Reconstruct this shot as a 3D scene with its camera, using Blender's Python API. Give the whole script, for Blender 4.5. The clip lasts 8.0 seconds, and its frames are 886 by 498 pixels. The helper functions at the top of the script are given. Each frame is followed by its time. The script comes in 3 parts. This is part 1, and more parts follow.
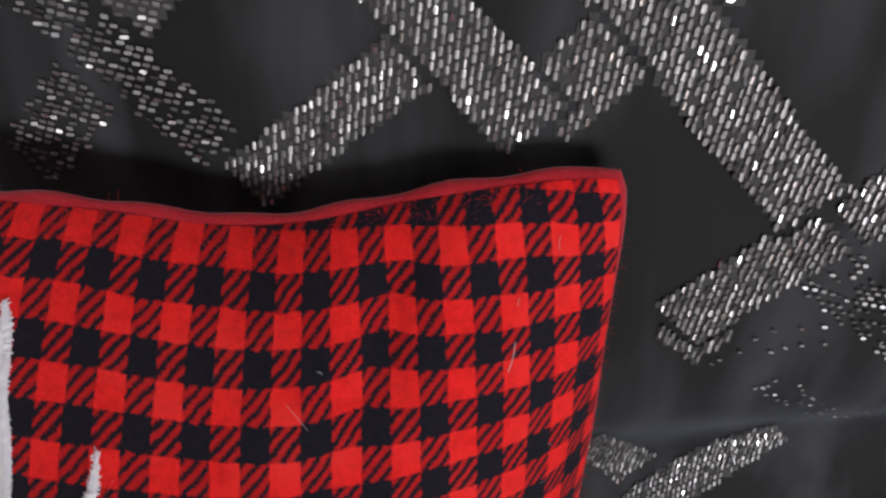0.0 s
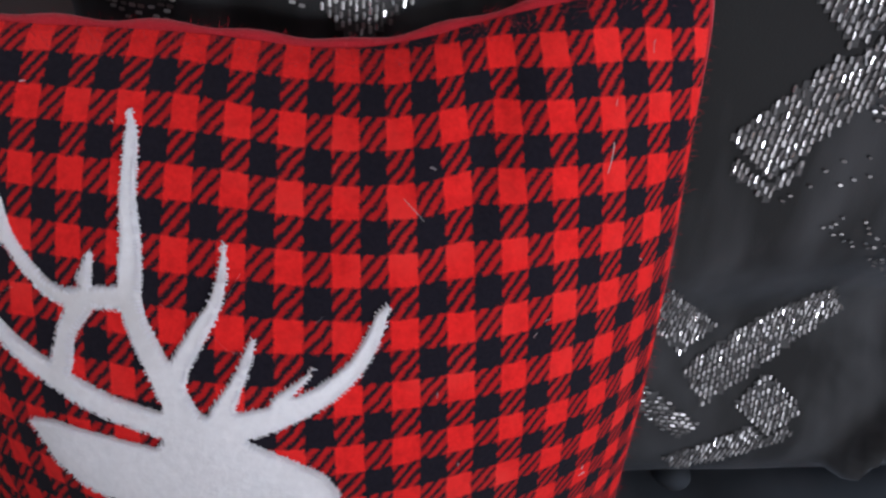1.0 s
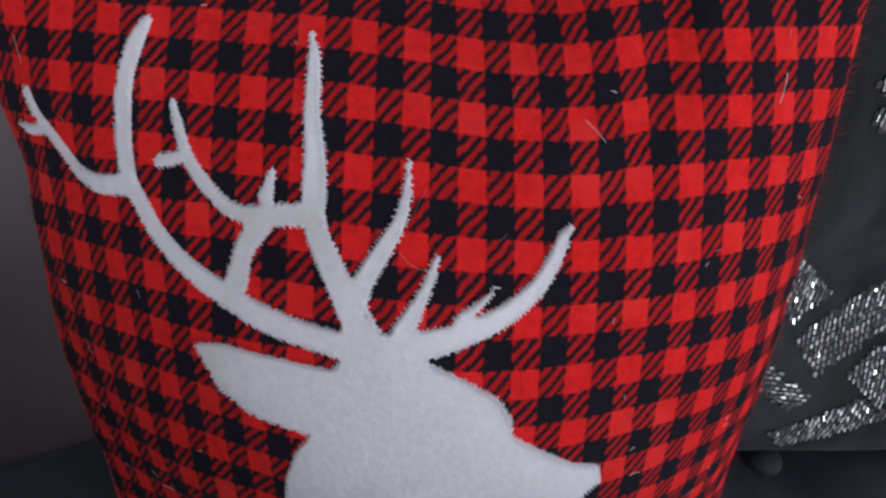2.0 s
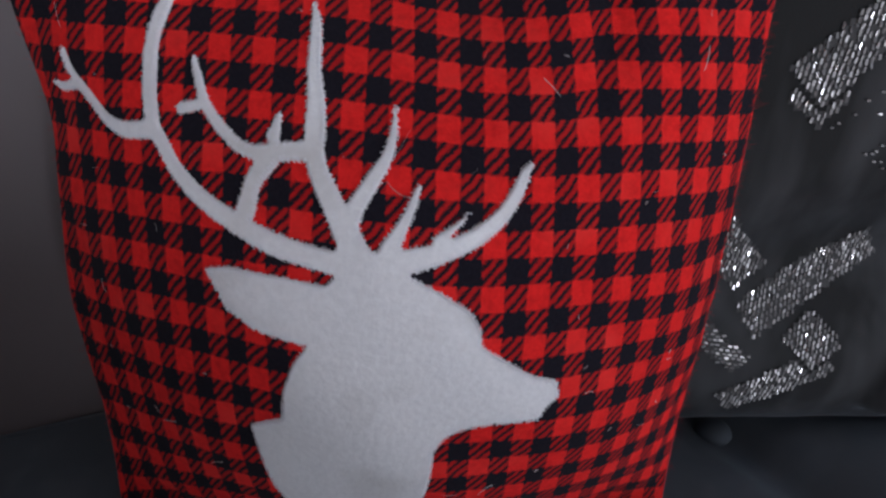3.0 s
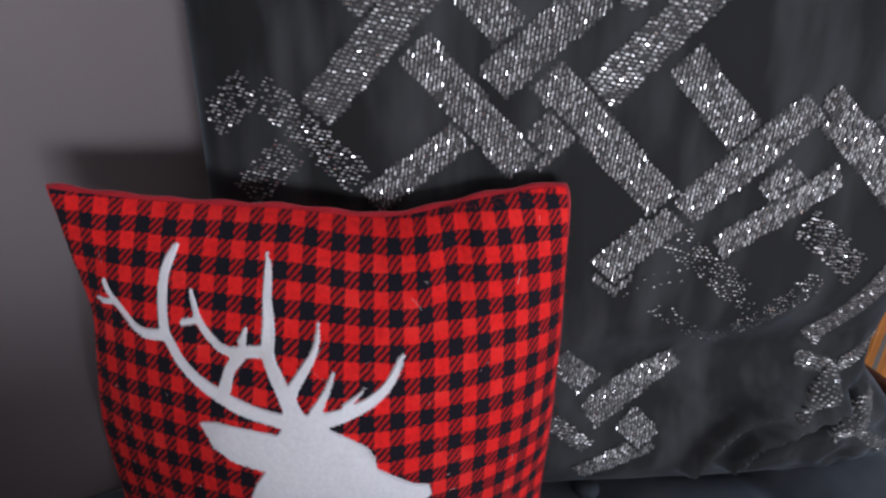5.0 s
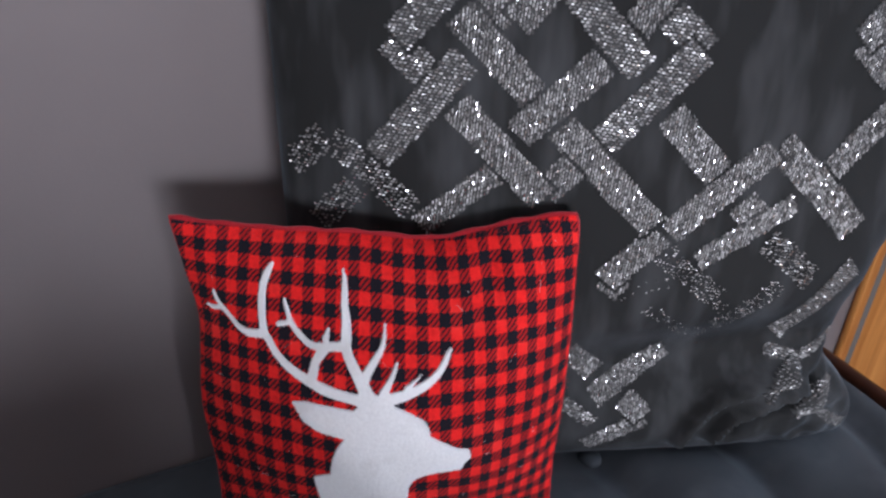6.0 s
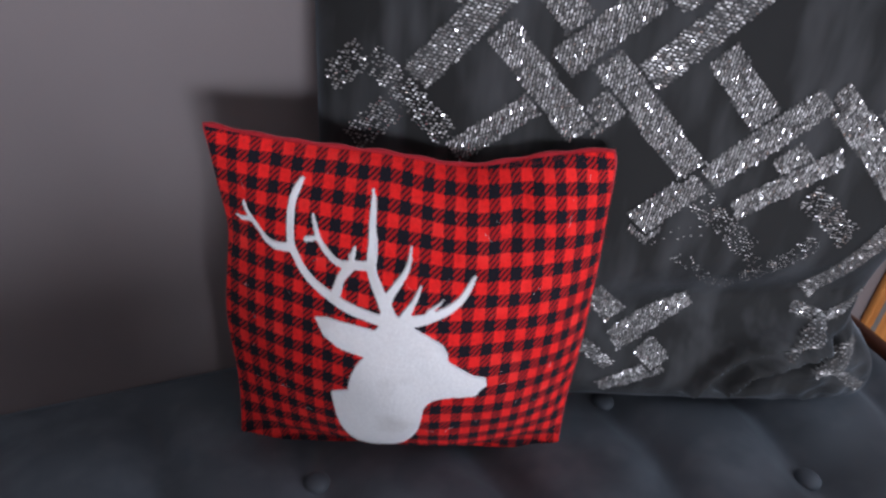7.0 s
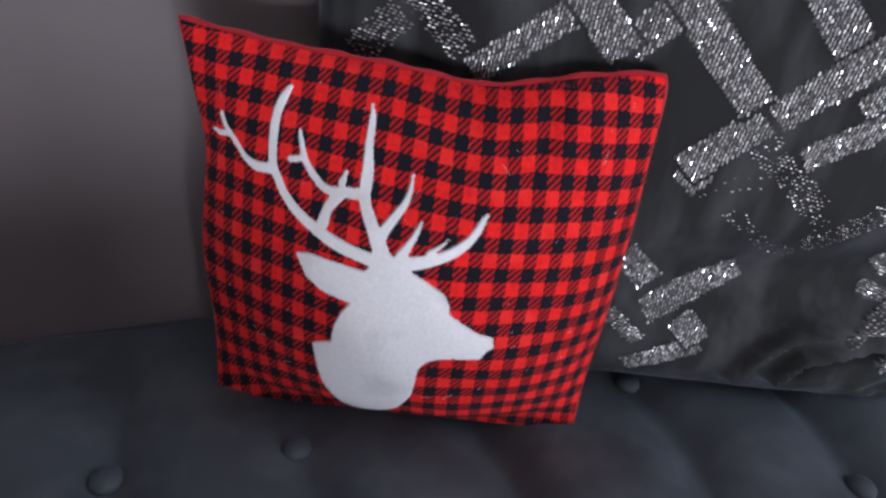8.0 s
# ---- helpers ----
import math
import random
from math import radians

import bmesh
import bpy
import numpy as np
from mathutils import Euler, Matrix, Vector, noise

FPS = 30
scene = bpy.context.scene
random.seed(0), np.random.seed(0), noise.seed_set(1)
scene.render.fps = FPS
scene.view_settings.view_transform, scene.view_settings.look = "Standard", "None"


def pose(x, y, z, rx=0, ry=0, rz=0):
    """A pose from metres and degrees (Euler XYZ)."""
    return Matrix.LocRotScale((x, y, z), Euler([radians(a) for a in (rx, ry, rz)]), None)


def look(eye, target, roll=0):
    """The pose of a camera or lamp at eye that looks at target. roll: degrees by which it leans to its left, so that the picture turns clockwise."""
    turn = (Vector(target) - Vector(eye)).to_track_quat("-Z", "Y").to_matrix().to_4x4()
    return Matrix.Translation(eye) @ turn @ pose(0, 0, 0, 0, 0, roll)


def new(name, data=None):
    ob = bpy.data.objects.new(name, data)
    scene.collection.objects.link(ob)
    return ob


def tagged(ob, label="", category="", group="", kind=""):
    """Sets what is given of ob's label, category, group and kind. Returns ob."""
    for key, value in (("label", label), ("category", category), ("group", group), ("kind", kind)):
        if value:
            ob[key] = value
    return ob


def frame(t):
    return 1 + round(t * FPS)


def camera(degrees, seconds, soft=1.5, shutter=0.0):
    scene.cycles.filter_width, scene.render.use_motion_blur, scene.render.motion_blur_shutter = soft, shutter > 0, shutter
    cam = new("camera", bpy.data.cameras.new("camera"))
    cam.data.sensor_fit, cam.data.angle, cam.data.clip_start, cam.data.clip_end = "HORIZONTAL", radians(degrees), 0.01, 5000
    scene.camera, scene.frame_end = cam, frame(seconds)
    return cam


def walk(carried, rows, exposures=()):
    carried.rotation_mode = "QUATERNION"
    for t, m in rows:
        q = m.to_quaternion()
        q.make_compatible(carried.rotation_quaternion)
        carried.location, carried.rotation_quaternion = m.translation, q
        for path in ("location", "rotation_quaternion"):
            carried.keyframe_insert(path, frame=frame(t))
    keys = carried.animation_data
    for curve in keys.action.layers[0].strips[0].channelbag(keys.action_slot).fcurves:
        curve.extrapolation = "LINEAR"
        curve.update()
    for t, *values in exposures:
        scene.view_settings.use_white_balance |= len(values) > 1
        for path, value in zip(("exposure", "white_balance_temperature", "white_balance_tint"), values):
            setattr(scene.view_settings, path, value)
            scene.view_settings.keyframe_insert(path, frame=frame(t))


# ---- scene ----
cam = camera(67.4, 8.0, soft=2.5)
PATH = [
    (0, (0.055, 0.17, 0.79), (-0.014, 1.782, -0.392), 0.6),
    (0.5, (0.047, 0.146, 0.767), (-0.003, 1.768, -0.402), 0.1),
    (1, (0.028, 0.131, 0.751), (-0.024, 1.768, -0.397), -0.5),
    (1.5, (0.0, 0.125, 0.739), (-0.066, 1.771, -0.396), -0.3),
    (1.7, (-0.008, 0.122, 0.735), (-0.084, 1.78, -0.38), -0.4),
    (2.8, (-0.022, 0.082, 0.715), (-0.025, 1.836, -0.246), 1.7),
    (3, (-0.016, 0.073, 0.716), (-0.008, 1.829, -0.243), 1.7),
    (3.5, (0.0, 0.05, 0.728), (0.035, 1.805, -0.232), 1.4),
    (4, (0.018, 0.034, 0.76), (0.077, 1.788, -0.2), 1.7),
    (4.5, (0.02, 0.017, 0.792), (0.074, 1.784, -0.143), 1.6),
    (4.7, (0.021, 0.013, 0.811), (0.074, 1.784, -0.118), 1.3),
    (5.8, (-0.002, -0.057, 0.883), (0.069, 1.715, -0.042), 1.1),
    (6, (-0.008, -0.07, 0.892), (0.057, 1.686, -0.063), 1.0),
    (6.5, (-0.01, -0.078, 0.895), (0.037, 1.634, -0.137), 2.6),
    (7, (-0.011, -0.073, 0.88), (-0.011, 1.598, -0.217), 4.3),
    (7.5, (-0.004, -0.051, 0.868), (-0.028, 1.603, -0.256), 5.5),
    (8, (0.002, -0.033, 0.821), (-0.07, 1.611, -0.317), 6.5),
]
EXPOSURES = [(0.0, -0.27, 6900, 14), (0.5, -0.22, 6650, 14), (1.0, -0.24, 6400, 14), (1.5, -0.32, 6300, 14), (3.0, -0.72, 6300, 14), (3.5, -0.71, 6300, 14),
             (4.0, -0.50, 6330, 14), (4.5, -0.42, 6350, 14), (6.0, 0.02, 6330, 14), (8.0, -0.05, 6300, 14)]
walk(cam, [(t, look(eye, target, roll)) for t, eye, target, roll in PATH], EXPOSURES)

# ---- world and light ----
TURN = 24.0                       # the bench and the wall stand turned by this against the pillow
ROOM = pose(0, 0, 0, 0, 0, TURN)  # u along the wall, v towards the wall, z up
WALL_V = 0.4075
SEAT = 0.45

world = bpy.data.worlds.new("world")
scene.world = world
world.use_nodes = True
sky = world.node_tree.nodes.new("ShaderNodeTexSky")
sky.sky_type, sky.sun_disc = "NISHITA", False
sky.sun_elevation, sky.sun_rotation = radians(30), radians(200)
world.node_tree.links.new(sky.outputs[0], world.node_tree.nodes["Background"].inputs[0])
world.node_tree.nodes["Background"].inputs[1].default_value = 0.1

WIN_U0, WIN_U1, WIN_Z0, WIN_Z1, FRONT_V = -0.62, 0.46, 0.18, 0.84, -2.4


LEFT_U, RIGHT_U, CEIL = -2.0, 2.3, 2.45
# openings made up for the two fill lights, east and west
SIDE_V0, SIDE_V1, SIDE_Z0, SIDE_Z1 = -1.5, -0.5, 1.35, 2.10
WEST_V0, WEST_V1, WEST_Z0, WEST_Z1 = -1.6, -0.6, 0.60, 1.05


def area_light(name, u, v, z, w, h, power, colour, m):
    data = bpy.data.lights.new(name, "AREA")
    data.shape, data.size, data.size_y, data.energy, data.color = "RECTANGLE", w, h, power, colour
    ob = new(name, data)
    ob.matrix_world = ROOM @ pose(u, v, z) @ m
    return ob


area_light("window_daylight", (WIN_U0 + WIN_U1) / 2, FRONT_V + 0.03, (WIN_Z0 + WIN_Z1) / 2,
             WIN_U1 - WIN_U0, WIN_Z1 - WIN_Z0, 66.0, (0.85, 0.91, 1.0), pose(0, 0, 0, 90, 0, 0))

# fill lamp added high on the right to lift seat and crevices
area_light("side_fill_light", RIGHT_U - 0.03, (SIDE_V0 + SIDE_V1) / 2, (SIDE_Z0 + SIDE_Z1) / 2,
             SIDE_V1 - SIDE_V0, SIDE_Z1 - SIDE_Z0, 24.0, (0.78, 0.88, 1.0), pose(0, 0, 0, 90, 0, 90))

# weak fill lamp added on the left to soften the wall's shadows
area_light("west_fill_light", LEFT_U + 0.03, (WEST_V0 + WEST_V1) / 2, (WEST_Z0 + WEST_Z1) / 2,
             WEST_V1 - WEST_V0, WEST_Z1 - WEST_Z0, 6.0, (0.80, 0.88, 1.0), pose(0, 0, 0, 90, 0, -90))

# ---- materials ----


class Nodes:
    """A material with short calls for its nodes."""

    def __init__(self, name):
        self.mat = bpy.data.materials.new(name)
        self.mat.use_nodes = True
        self.tree = self.mat.node_tree
        self.bsdf = self.tree.nodes["Principled BSDF"]

    def node(self, kind, **inputs):
        n = self.tree.nodes.new(kind)
        for key, value in inputs.items():
            self.put(n.inputs[key.replace("_", " ")], value)
        return n

    def put(self, socket, value):
        if isinstance(value, bpy.types.NodeSocket):
            self.tree.links.new(value, socket)
        else:
            socket.default_value = value

    def math(self, op, a, b=0.0, c=0.0):
        n = self.tree.nodes.new("ShaderNodeMath")
        n.operation = op
        for socket, value in zip(n.inputs, (a, b, c)):
            self.put(socket, value)
        return n.outputs[0]

    def mix(self, f, a, b):
        n = self.tree.nodes.new("ShaderNodeMix")
        n.data_type = "RGBA"
        self.put(n.inputs[0], f)
        self.put(n.inputs[6], a)
        self.put(n.inputs[7], b)
        return n.outputs[2]

    def noise(self, scale, detail=3.0, vector=None, rough=0.55):
        n = self.node("ShaderNodeTexNoise", Scale=scale, Detail=detail, Roughness=rough)
        self.put(n.inputs["Vector"], vector or self.coords("Object"))
        return n.outputs[0]

    def coords(self, which):
        return self.tree.nodes.new("ShaderNodeTexCoord").outputs[which]

    def ramp(self, value, lo, hi):
        n = self.node("ShaderNodeMapRange", Value=value, From_Min=lo, From_Max=hi)
        return n.outputs[0]

    def bump(self, height, strength, distance):
        n = self.node("ShaderNodeBump", Height=height, Strength=strength, Distance=distance)
        self.put(self.bsdf.inputs["Normal"], n.outputs[0])

    def set(self, **inputs):
        for key, value in inputs.items():
            self.put(self.bsdf.inputs[key.replace("_", " ")], value)
        return self


def rgb(r, g, b):
    return (r, g, b, 1.0)


def mat_plaid():
    """Brushed twill check: dark and red warp and weft, crossing in diagonal ribs."""
    m = Nodes("plaid_flannel")
    uv = m.coords("UV")
    wob = m.node("ShaderNodeTexNoise", Scale=3.0, Detail=3.0)
    m.put(wob.inputs["Vector"], uv)
    fuzz = m.node("ShaderNodeTexNoise", Scale=38.0, Detail=5.0)
    m.put(fuzz.inputs["Vector"], uv)
    sep = m.node("ShaderNodeSeparateXYZ", Vector=uv)
    fz = m.math("MULTIPLY_ADD", fuzz.outputs[0], 0.14, -0.07)
    drift = m.math("MULTIPLY_ADD", wob.outputs[0], 0.08, -0.04)
    x = m.math("ADD", m.math("ADD", sep.outputs[0], drift), fz)
    y = m.math("SUBTRACT", m.math("SUBTRACT", sep.outputs[1], drift), fz)

    def thread(c):
        """Coordinates drawn towards the middle of each of sixteen yarns in a repeat."""
        step = m.math("DIVIDE", m.math("ADD", m.math("FLOOR", m.math("MULTIPLY", c, 16.0)), 0.5), 16.0)
        return m.math("ADD", m.math("MULTIPLY", step, 0.72), m.math("MULTIPLY", c, 0.28))

    tx, ty = thread(x), thread(y)
    rib = m.math("FRACT", m.math("MULTIPLY", m.math("SUBTRACT", tx, ty), 4.0))
    warp = m.ramp(m.math("ABSOLUTE", m.math("SUBTRACT", m.math("FRACT", m.math("ADD", tx, 0.5)), 0.5)), 0.226, 0.250)
    weft = m.ramp(m.math("ABSOLUTE", m.math("SUBTRACT", m.math("FRACT", m.math("ADD", ty, 0.5)), 0.5)), 0.226, 0.250)
    over = m.ramp(m.math("PINGPONG", m.math("ADD", rib, 0.25), 0.5), 0.232, 0.280)
    dark = m.math("ADD", m.math("MULTIPLY", warp, over), m.math("MULTIPLY", weft, m.math("SUBTRACT", 1.0, over)))
    pile = m.noise(900.0, 2.0)
    worn = m.noise(38.0, 3.0)
    red = m.mix(pile, rgb(0.70, 0.015, 0.014), rgb(0.98, 0.030, 0.027))
    bead = m.noise(260.0, 3.0)
    red = m.mix(m.math("MULTIPLY", m.ramp(bead, 0.45, 0.75), 0.45), red, rgb(0.42, 0.010, 0.012))
    red = m.mix(m.ramp(worn, 0.5, 0.8), red, rgb(0.92, 0.045, 0.038))
    mixed = m.math("ABSOLUTE", m.math("SUBTRACT", warp, weft))
    red = m.mix(m.math("MULTIPLY", mixed, 0.60), red, rgb(0.30, 0.008, 0.010))
    black = m.mix(pile, rgb(0.007, 0.006, 0.010), rgb(0.020, 0.017, 0.024))
    m.set(Base_Color=m.mix(dark, red, black), Roughness=0.95, Sheen_Weight=0.025, Sheen_Roughness=0.6, Specular_IOR_Level=0.05)
    m.bump(m.math("ADD", pile, m.math("MULTIPLY", rib, 0.35)), 0.35, 0.0006)
    return m.mat


def mat_felt(name, a, b, rough=0.95, scale=500.0, bump=0.4, sheen=0.2, blotch=None):
    m = Nodes(name)
    fibre = m.noise(scale, 4.0)
    stain = m.noise(22.0, 4.0)
    colour = m.mix(fibre, a, b)
    if blotch:
        colour = m.mix(m.ramp(stain, 0.52, 0.78), colour, blotch)
    m.set(Base_Color=colour, Roughness=rough, Sheen_Weight=sheen, Specular_IOR_Level=0.15)
    m.bump(m.math("ADD", fibre, m.math("MULTIPLY", stain, 0.5)), bump, 0.0006)
    return m.mat


def mat_velvet(name, a, b, scale, sheen):
    """Short pile with patches where the nap lies the other way."""
    m = Nodes(name)
    stretch = m.node("ShaderNodeMapping", Scale=(3.4, 3.4, 0.9))
    m.put(stretch.inputs["Vector"], m.coords("Object"))
    nap = m.noise(scale, 3.0, stretch.outputs[0])
    pile = m.noise(1400.0, 2.0)
    colour = m.mix(m.ramp(nap, 0.46, 0.74), a, b)
    m.set(Base_Color=colour, Roughness=0.75, Sheen_Weight=sheen, Sheen_Roughness=0.35, Specular_IOR_Level=0.2)
    m.put(m.bsdf.inputs["Sheen Tint"], rgb(0.72, 0.85, 1.0))
    m.bump(m.math("ADD", m.math("MULTIPLY", pile, 0.4), nap), 0.25, 0.0012)
    return m.mat


def mat_sequin():
    m = Nodes("silver_sequin")
    rnd = m.tree.nodes.new("ShaderNodeNewGeometry").outputs["Random Per Island"]
    colour = m.mix(m.math("POWER", rnd, 1.4), rgb(0.15, 0.143, 0.140), rgb(0.44, 0.430, 0.428))
    bright = m.math("GREATER_THAN", rnd, 0.86)
    m.set(Base_Color=colour, Metallic=0.75, Roughness=m.math("MULTIPLY_ADD", bright, -0.24, 0.44))
    return m.mat


def mat_wall():
    m = Nodes("wall_paint")
    roll = m.noise(260.0, 3.0)
    cloud = m.noise(3.0, 4.0)
    m.set(Base_Color=m.mix(m.ramp(cloud, 0.3, 0.75), rgb(0.150, 0.124, 0.124), rgb(0.182, 0.154, 0.154)), Roughness=0.75)
    m.bump(roll, 0.12, 0.001)
    return m.mat


def mat_wood(name, a, b, scale=(30.0, 30.0, 1.6)):
    m = Nodes(name)
    mp = m.node("ShaderNodeMapping", Scale=scale)
    m.put(mp.inputs["Vector"], m.coords("Object"))
    grain = m.noise(1.0, 6.0, mp.outputs[0], 0.65)
    blotch = m.noise(6.0, 3.0)
    colour = m.mix(m.ramp(grain, 0.35, 0.68), a, b)
    colour = m.mix(m.math("MULTIPLY", m.ramp(blotch, 0.45, 0.75), 0.5), colour, a)
    m.set(Base_Color=colour, Roughness=m.math("MULTIPLY_ADD", grain, 0.2, 0.28))
    m.bump(grain, 0.15, 0.001)
    return m.mat


def mat_plain(name, colour, rough, metal=0.0):
    m = Nodes(name)
    n = m.noise(60.0, 4.0)
    m.set(Base_Color=m.mix(n, colour, rgb(*[min(1.0, c * 1.25) for c in colour[:3]])), Roughness=rough, Metallic=metal)
    m.bump(n, 0.1, 0.001)
    return m.mat


PLAID = mat_plaid()
RED = mat_felt("red_fleece", rgb(0.34, 0.011, 0.020), rgb(0.52, 0.023, 0.033), scale=700.0)
WHITE = mat_felt("white_felt", rgb(0.79, 0.78, 0.79), rgb(0.98, 0.97, 0.98), scale=460.0, bump=0.7, blotch=rgb(0.67, 0.645, 0.63))
THREAD = mat_felt("white_thread", rgb(0.80, 0.79, 0.82), rgb(0.88, 0.87, 0.90), scale=900.0)
LINT = mat_felt("pale_lint", rgb(0.55, 0.53, 0.52), rgb(0.70, 0.69, 0.68))
CHARCOAL = mat_velvet("charcoal_velvet", rgb(0.080, 0.092, 0.107), rgb(0.126, 0.142, 0.163), 5.0, 0.18)
GREY = mat_velvet("grey_velvet", rgb(0.0140, 0.0138, 0.0138), rgb(0.054, 0.055, 0.058), 9.0, 0.32)
SEQUIN = mat_sequin()
GROUND = mat_felt("silver_ground", rgb(0.038, 0.037, 0.037), rgb(0.085, 0.083, 0.083), rough=0.7, scale=900.0)
WALL = mat_wall()
OAK = mat_wood("orange_oak", rgb(0.31, 0.108, 0.024), rgb(0.58, 0.25, 0.068))
DARKWOOD = mat_wood("dark_wood", rgb(0.03, 0.017, 0.010), rgb(0.06, 0.034, 0.02))
REDWOOD = mat_wood("redwood", rgb(0.045, 0.012, 0.006), rgb(0.10, 0.028, 0.012))
SEAL = mat_plain("grey_seal", rgb(0.10, 0.095, 0.09), 0.6)
CEILING = mat_plain("ceiling_paint", rgb(0.70, 0.70, 0.70), 0.8)
FLOORWOOD = mat_wood("floor_oak", rgb(0.20, 0.085, 0.028), rgb(0.34, 0.15, 0.05), (1.6, 30.0, 30.0))
FRAME = mat_plain("white_gloss", rgb(0.66, 0.66, 0.66), 0.35)

# ---- building helpers ----


def mesh_of(name, verts, faces, material, smooth=True):
    data = bpy.data.meshes.new(name)
    data.from_pydata([tuple(float(c) for c in v) for v in verts], [], [tuple(int(i) for i in f) for f in faces])
    data.materials.append(material)
    if smooth:
        data.polygons.foreach_set("use_smooth", [True] * len(data.polygons))
    data.update()
    return data


def part(name, data, parent, label=""):
    ob = new(name, data)
    ob.parent = parent
    return tagged(ob, label)


def box_mesh(name, size, material, bevel=0.003):
    bm = bmesh.new()
    bmesh.ops.create_cube(bm, size=1.0)
    bmesh.ops.scale(bm, vec=size, verts=bm.verts)
    if bevel:
        bmesh.ops.bevel(bm, geom=bm.edges[:], offset=bevel, segments=2, affect="EDGES", profile=0.5)
    data = bpy.data.meshes.new(name)
    bm.to_mesh(data)
    bm.free()
    data.materials.append(material)
    return data


def slab(name, u0, u1, v0, v1, z0, z1, material, parent=None, bevel=0.0):
    """A box in the room's u, v and z."""
    ob = new(name, box_mesh(name, (u1 - u0, v1 - v0, z1 - z0), material, bevel))
    m = pose((u0 + u1) / 2, (v0 + v1) / 2, (z0 + z1) / 2)
    if parent:
        ob.parent = parent
        ob.matrix_basis = parent.matrix_basis.inverted() @ ROOM @ m
    else:
        ob.matrix_basis = ROOM @ m
    return ob


def tube_mesh(name, path, radii, material, ring=8, closed=False):
    """A tube along a list of points."""
    path = [Vector(p) for p in path]
    n = len(path)
    verts, faces = [], []
    side = Vector((0.13, 1.0, 0.21))
    for i, p in enumerate(path):
        nxt = path[(i + 1) % n] if closed or i < n - 1 else p
        prv = path[i - 1] if closed or i > 0 else p
        tan = (nxt - prv).normalized()
        a = tan.cross(side).normalized()
        b = tan.cross(a)
        for k in range(ring):
            w = 2 * math.pi * k / ring
            verts.append(p + (math.cos(w) * a + math.sin(w) * b) * float(radii[i]))
    for i in range(n if closed else n - 1):
        j = (i + 1) % n
        for k in range(ring):
            l = (k + 1) % ring
            faces.append((i * ring + k, i * ring + l, j * ring + l, j * ring + k))
    if not closed:
        faces.append(tuple(range(ring - 1, -1, -1)))
        faces.append(tuple((n - 1) * ring + k for k in range(ring)))
    return mesh_of(name, verts, faces, material)


# ---- the room ----
DOOR_U0, DOOR_U1, DOOR_Z = 0.872, 1.70, 2.03

floor = slab("floor", LEFT_U, RIGHT_U, FRONT_V, WALL_V, -0.05, 0.0, FLOORWOOD)
tagged(floor, "orange-brown oak floor of the room", "floor", kind="structure")
ceiling = slab("ceiling", LEFT_U, RIGHT_U, FRONT_V, WALL_V, CEIL, CEIL + 0.05, CEILING)
tagged(ceiling, "plain off-white painted ceiling", "ceiling", kind="structure")


def wall_with_hole(name, v0, v1, hole, label):
    u0, u1, z0, z1 = hole
    base = tagged(new(name), label, "wall", kind="structure")
    base.matrix_basis = ROOM.copy()
    slab("wall_panel", LEFT_U, u0, v0, v1, 0, CEIL, WALL, base)
    slab("wall_panel", u1, RIGHT_U, v0, v1, 0, CEIL, WALL, base)
    slab("wall_panel", u0, u1, v0, v1, z1, CEIL, WALL, base)
    if z0 > 0:
        slab("wall_panel", u0, u1, v0, v1, 0, z0, WALL, base)
    return base


wall_with_hole("wall_north", WALL_V, WALL_V + 0.12, (DOOR_U0, DOOR_U1, 0, DOOR_Z), "warm grey painted wall behind the bench")
wall_with_hole("wall_south", FRONT_V - 0.12, FRONT_V, (WIN_U0, WIN_U1, WIN_Z0, WIN_Z1), "warm grey painted wall with a window")


def side_wall(name, u0, u1, hole):
    v0, v1, z0, z1 = hole
    base = tagged(new(name), "warm grey painted side wall with an added window opening", "wall", kind="structure")
    base.matrix_basis = ROOM.copy()
    for a, b, c, d in ((FRONT_V, v0, 0, CEIL), (v1, WALL_V, 0, CEIL), (v0, v1, 0, z0), (v0, v1, z1, CEIL)):
        slab("wall_panel", u0, u1, a, b, c, d, WALL, base)


def added_side_window(name, u0, u1, hole):
    v0, v1, z0, z1 = hole
    base = tagged(new(name), "added white-framed window around a fill light, out of view", "window", kind="structure")
    base.matrix_basis = ROOM.copy()
    for a, b, c, d in ((v0, v1, z0, z0 + 0.045), (v0, v1, z1 - 0.045, z1), (v0, v0 + 0.045, z0 + 0.045, z1 - 0.045), (v1 - 0.045, v1, z0 + 0.045, z1 - 0.045)):
        slab("window_frame", u0, u1, a, b, c, d, FRAME, base, 0.004)


# side windows are made up, out of view, to house the fill lamps
side_wall("wall_east", RIGHT_U, RIGHT_U + 0.12, (SIDE_V0, SIDE_V1, SIDE_Z0, SIDE_Z1))
added_side_window("fill_window_2", RIGHT_U + 0.03, RIGHT_U + 0.09, (SIDE_V0, SIDE_V1, SIDE_Z0, SIDE_Z1))
side_wall("wall_west", LEFT_U - 0.12, LEFT_U, (WEST_V0, WEST_V1, WEST_Z0, WEST_Z1))
added_side_window("fill_window_3", LEFT_U - 0.09, LEFT_U - 0.03, (WEST_V0, WEST_V1, WEST_Z0, WEST_Z1))
# added out of view: blocks low window light from the lower left
tagged(slab("shade_wall", LEFT_U, 0.05, -0.44, -0.36, 0, 0.625, WALL), "added low wall, out of view, shading the lower left", "wall", kind="structure")

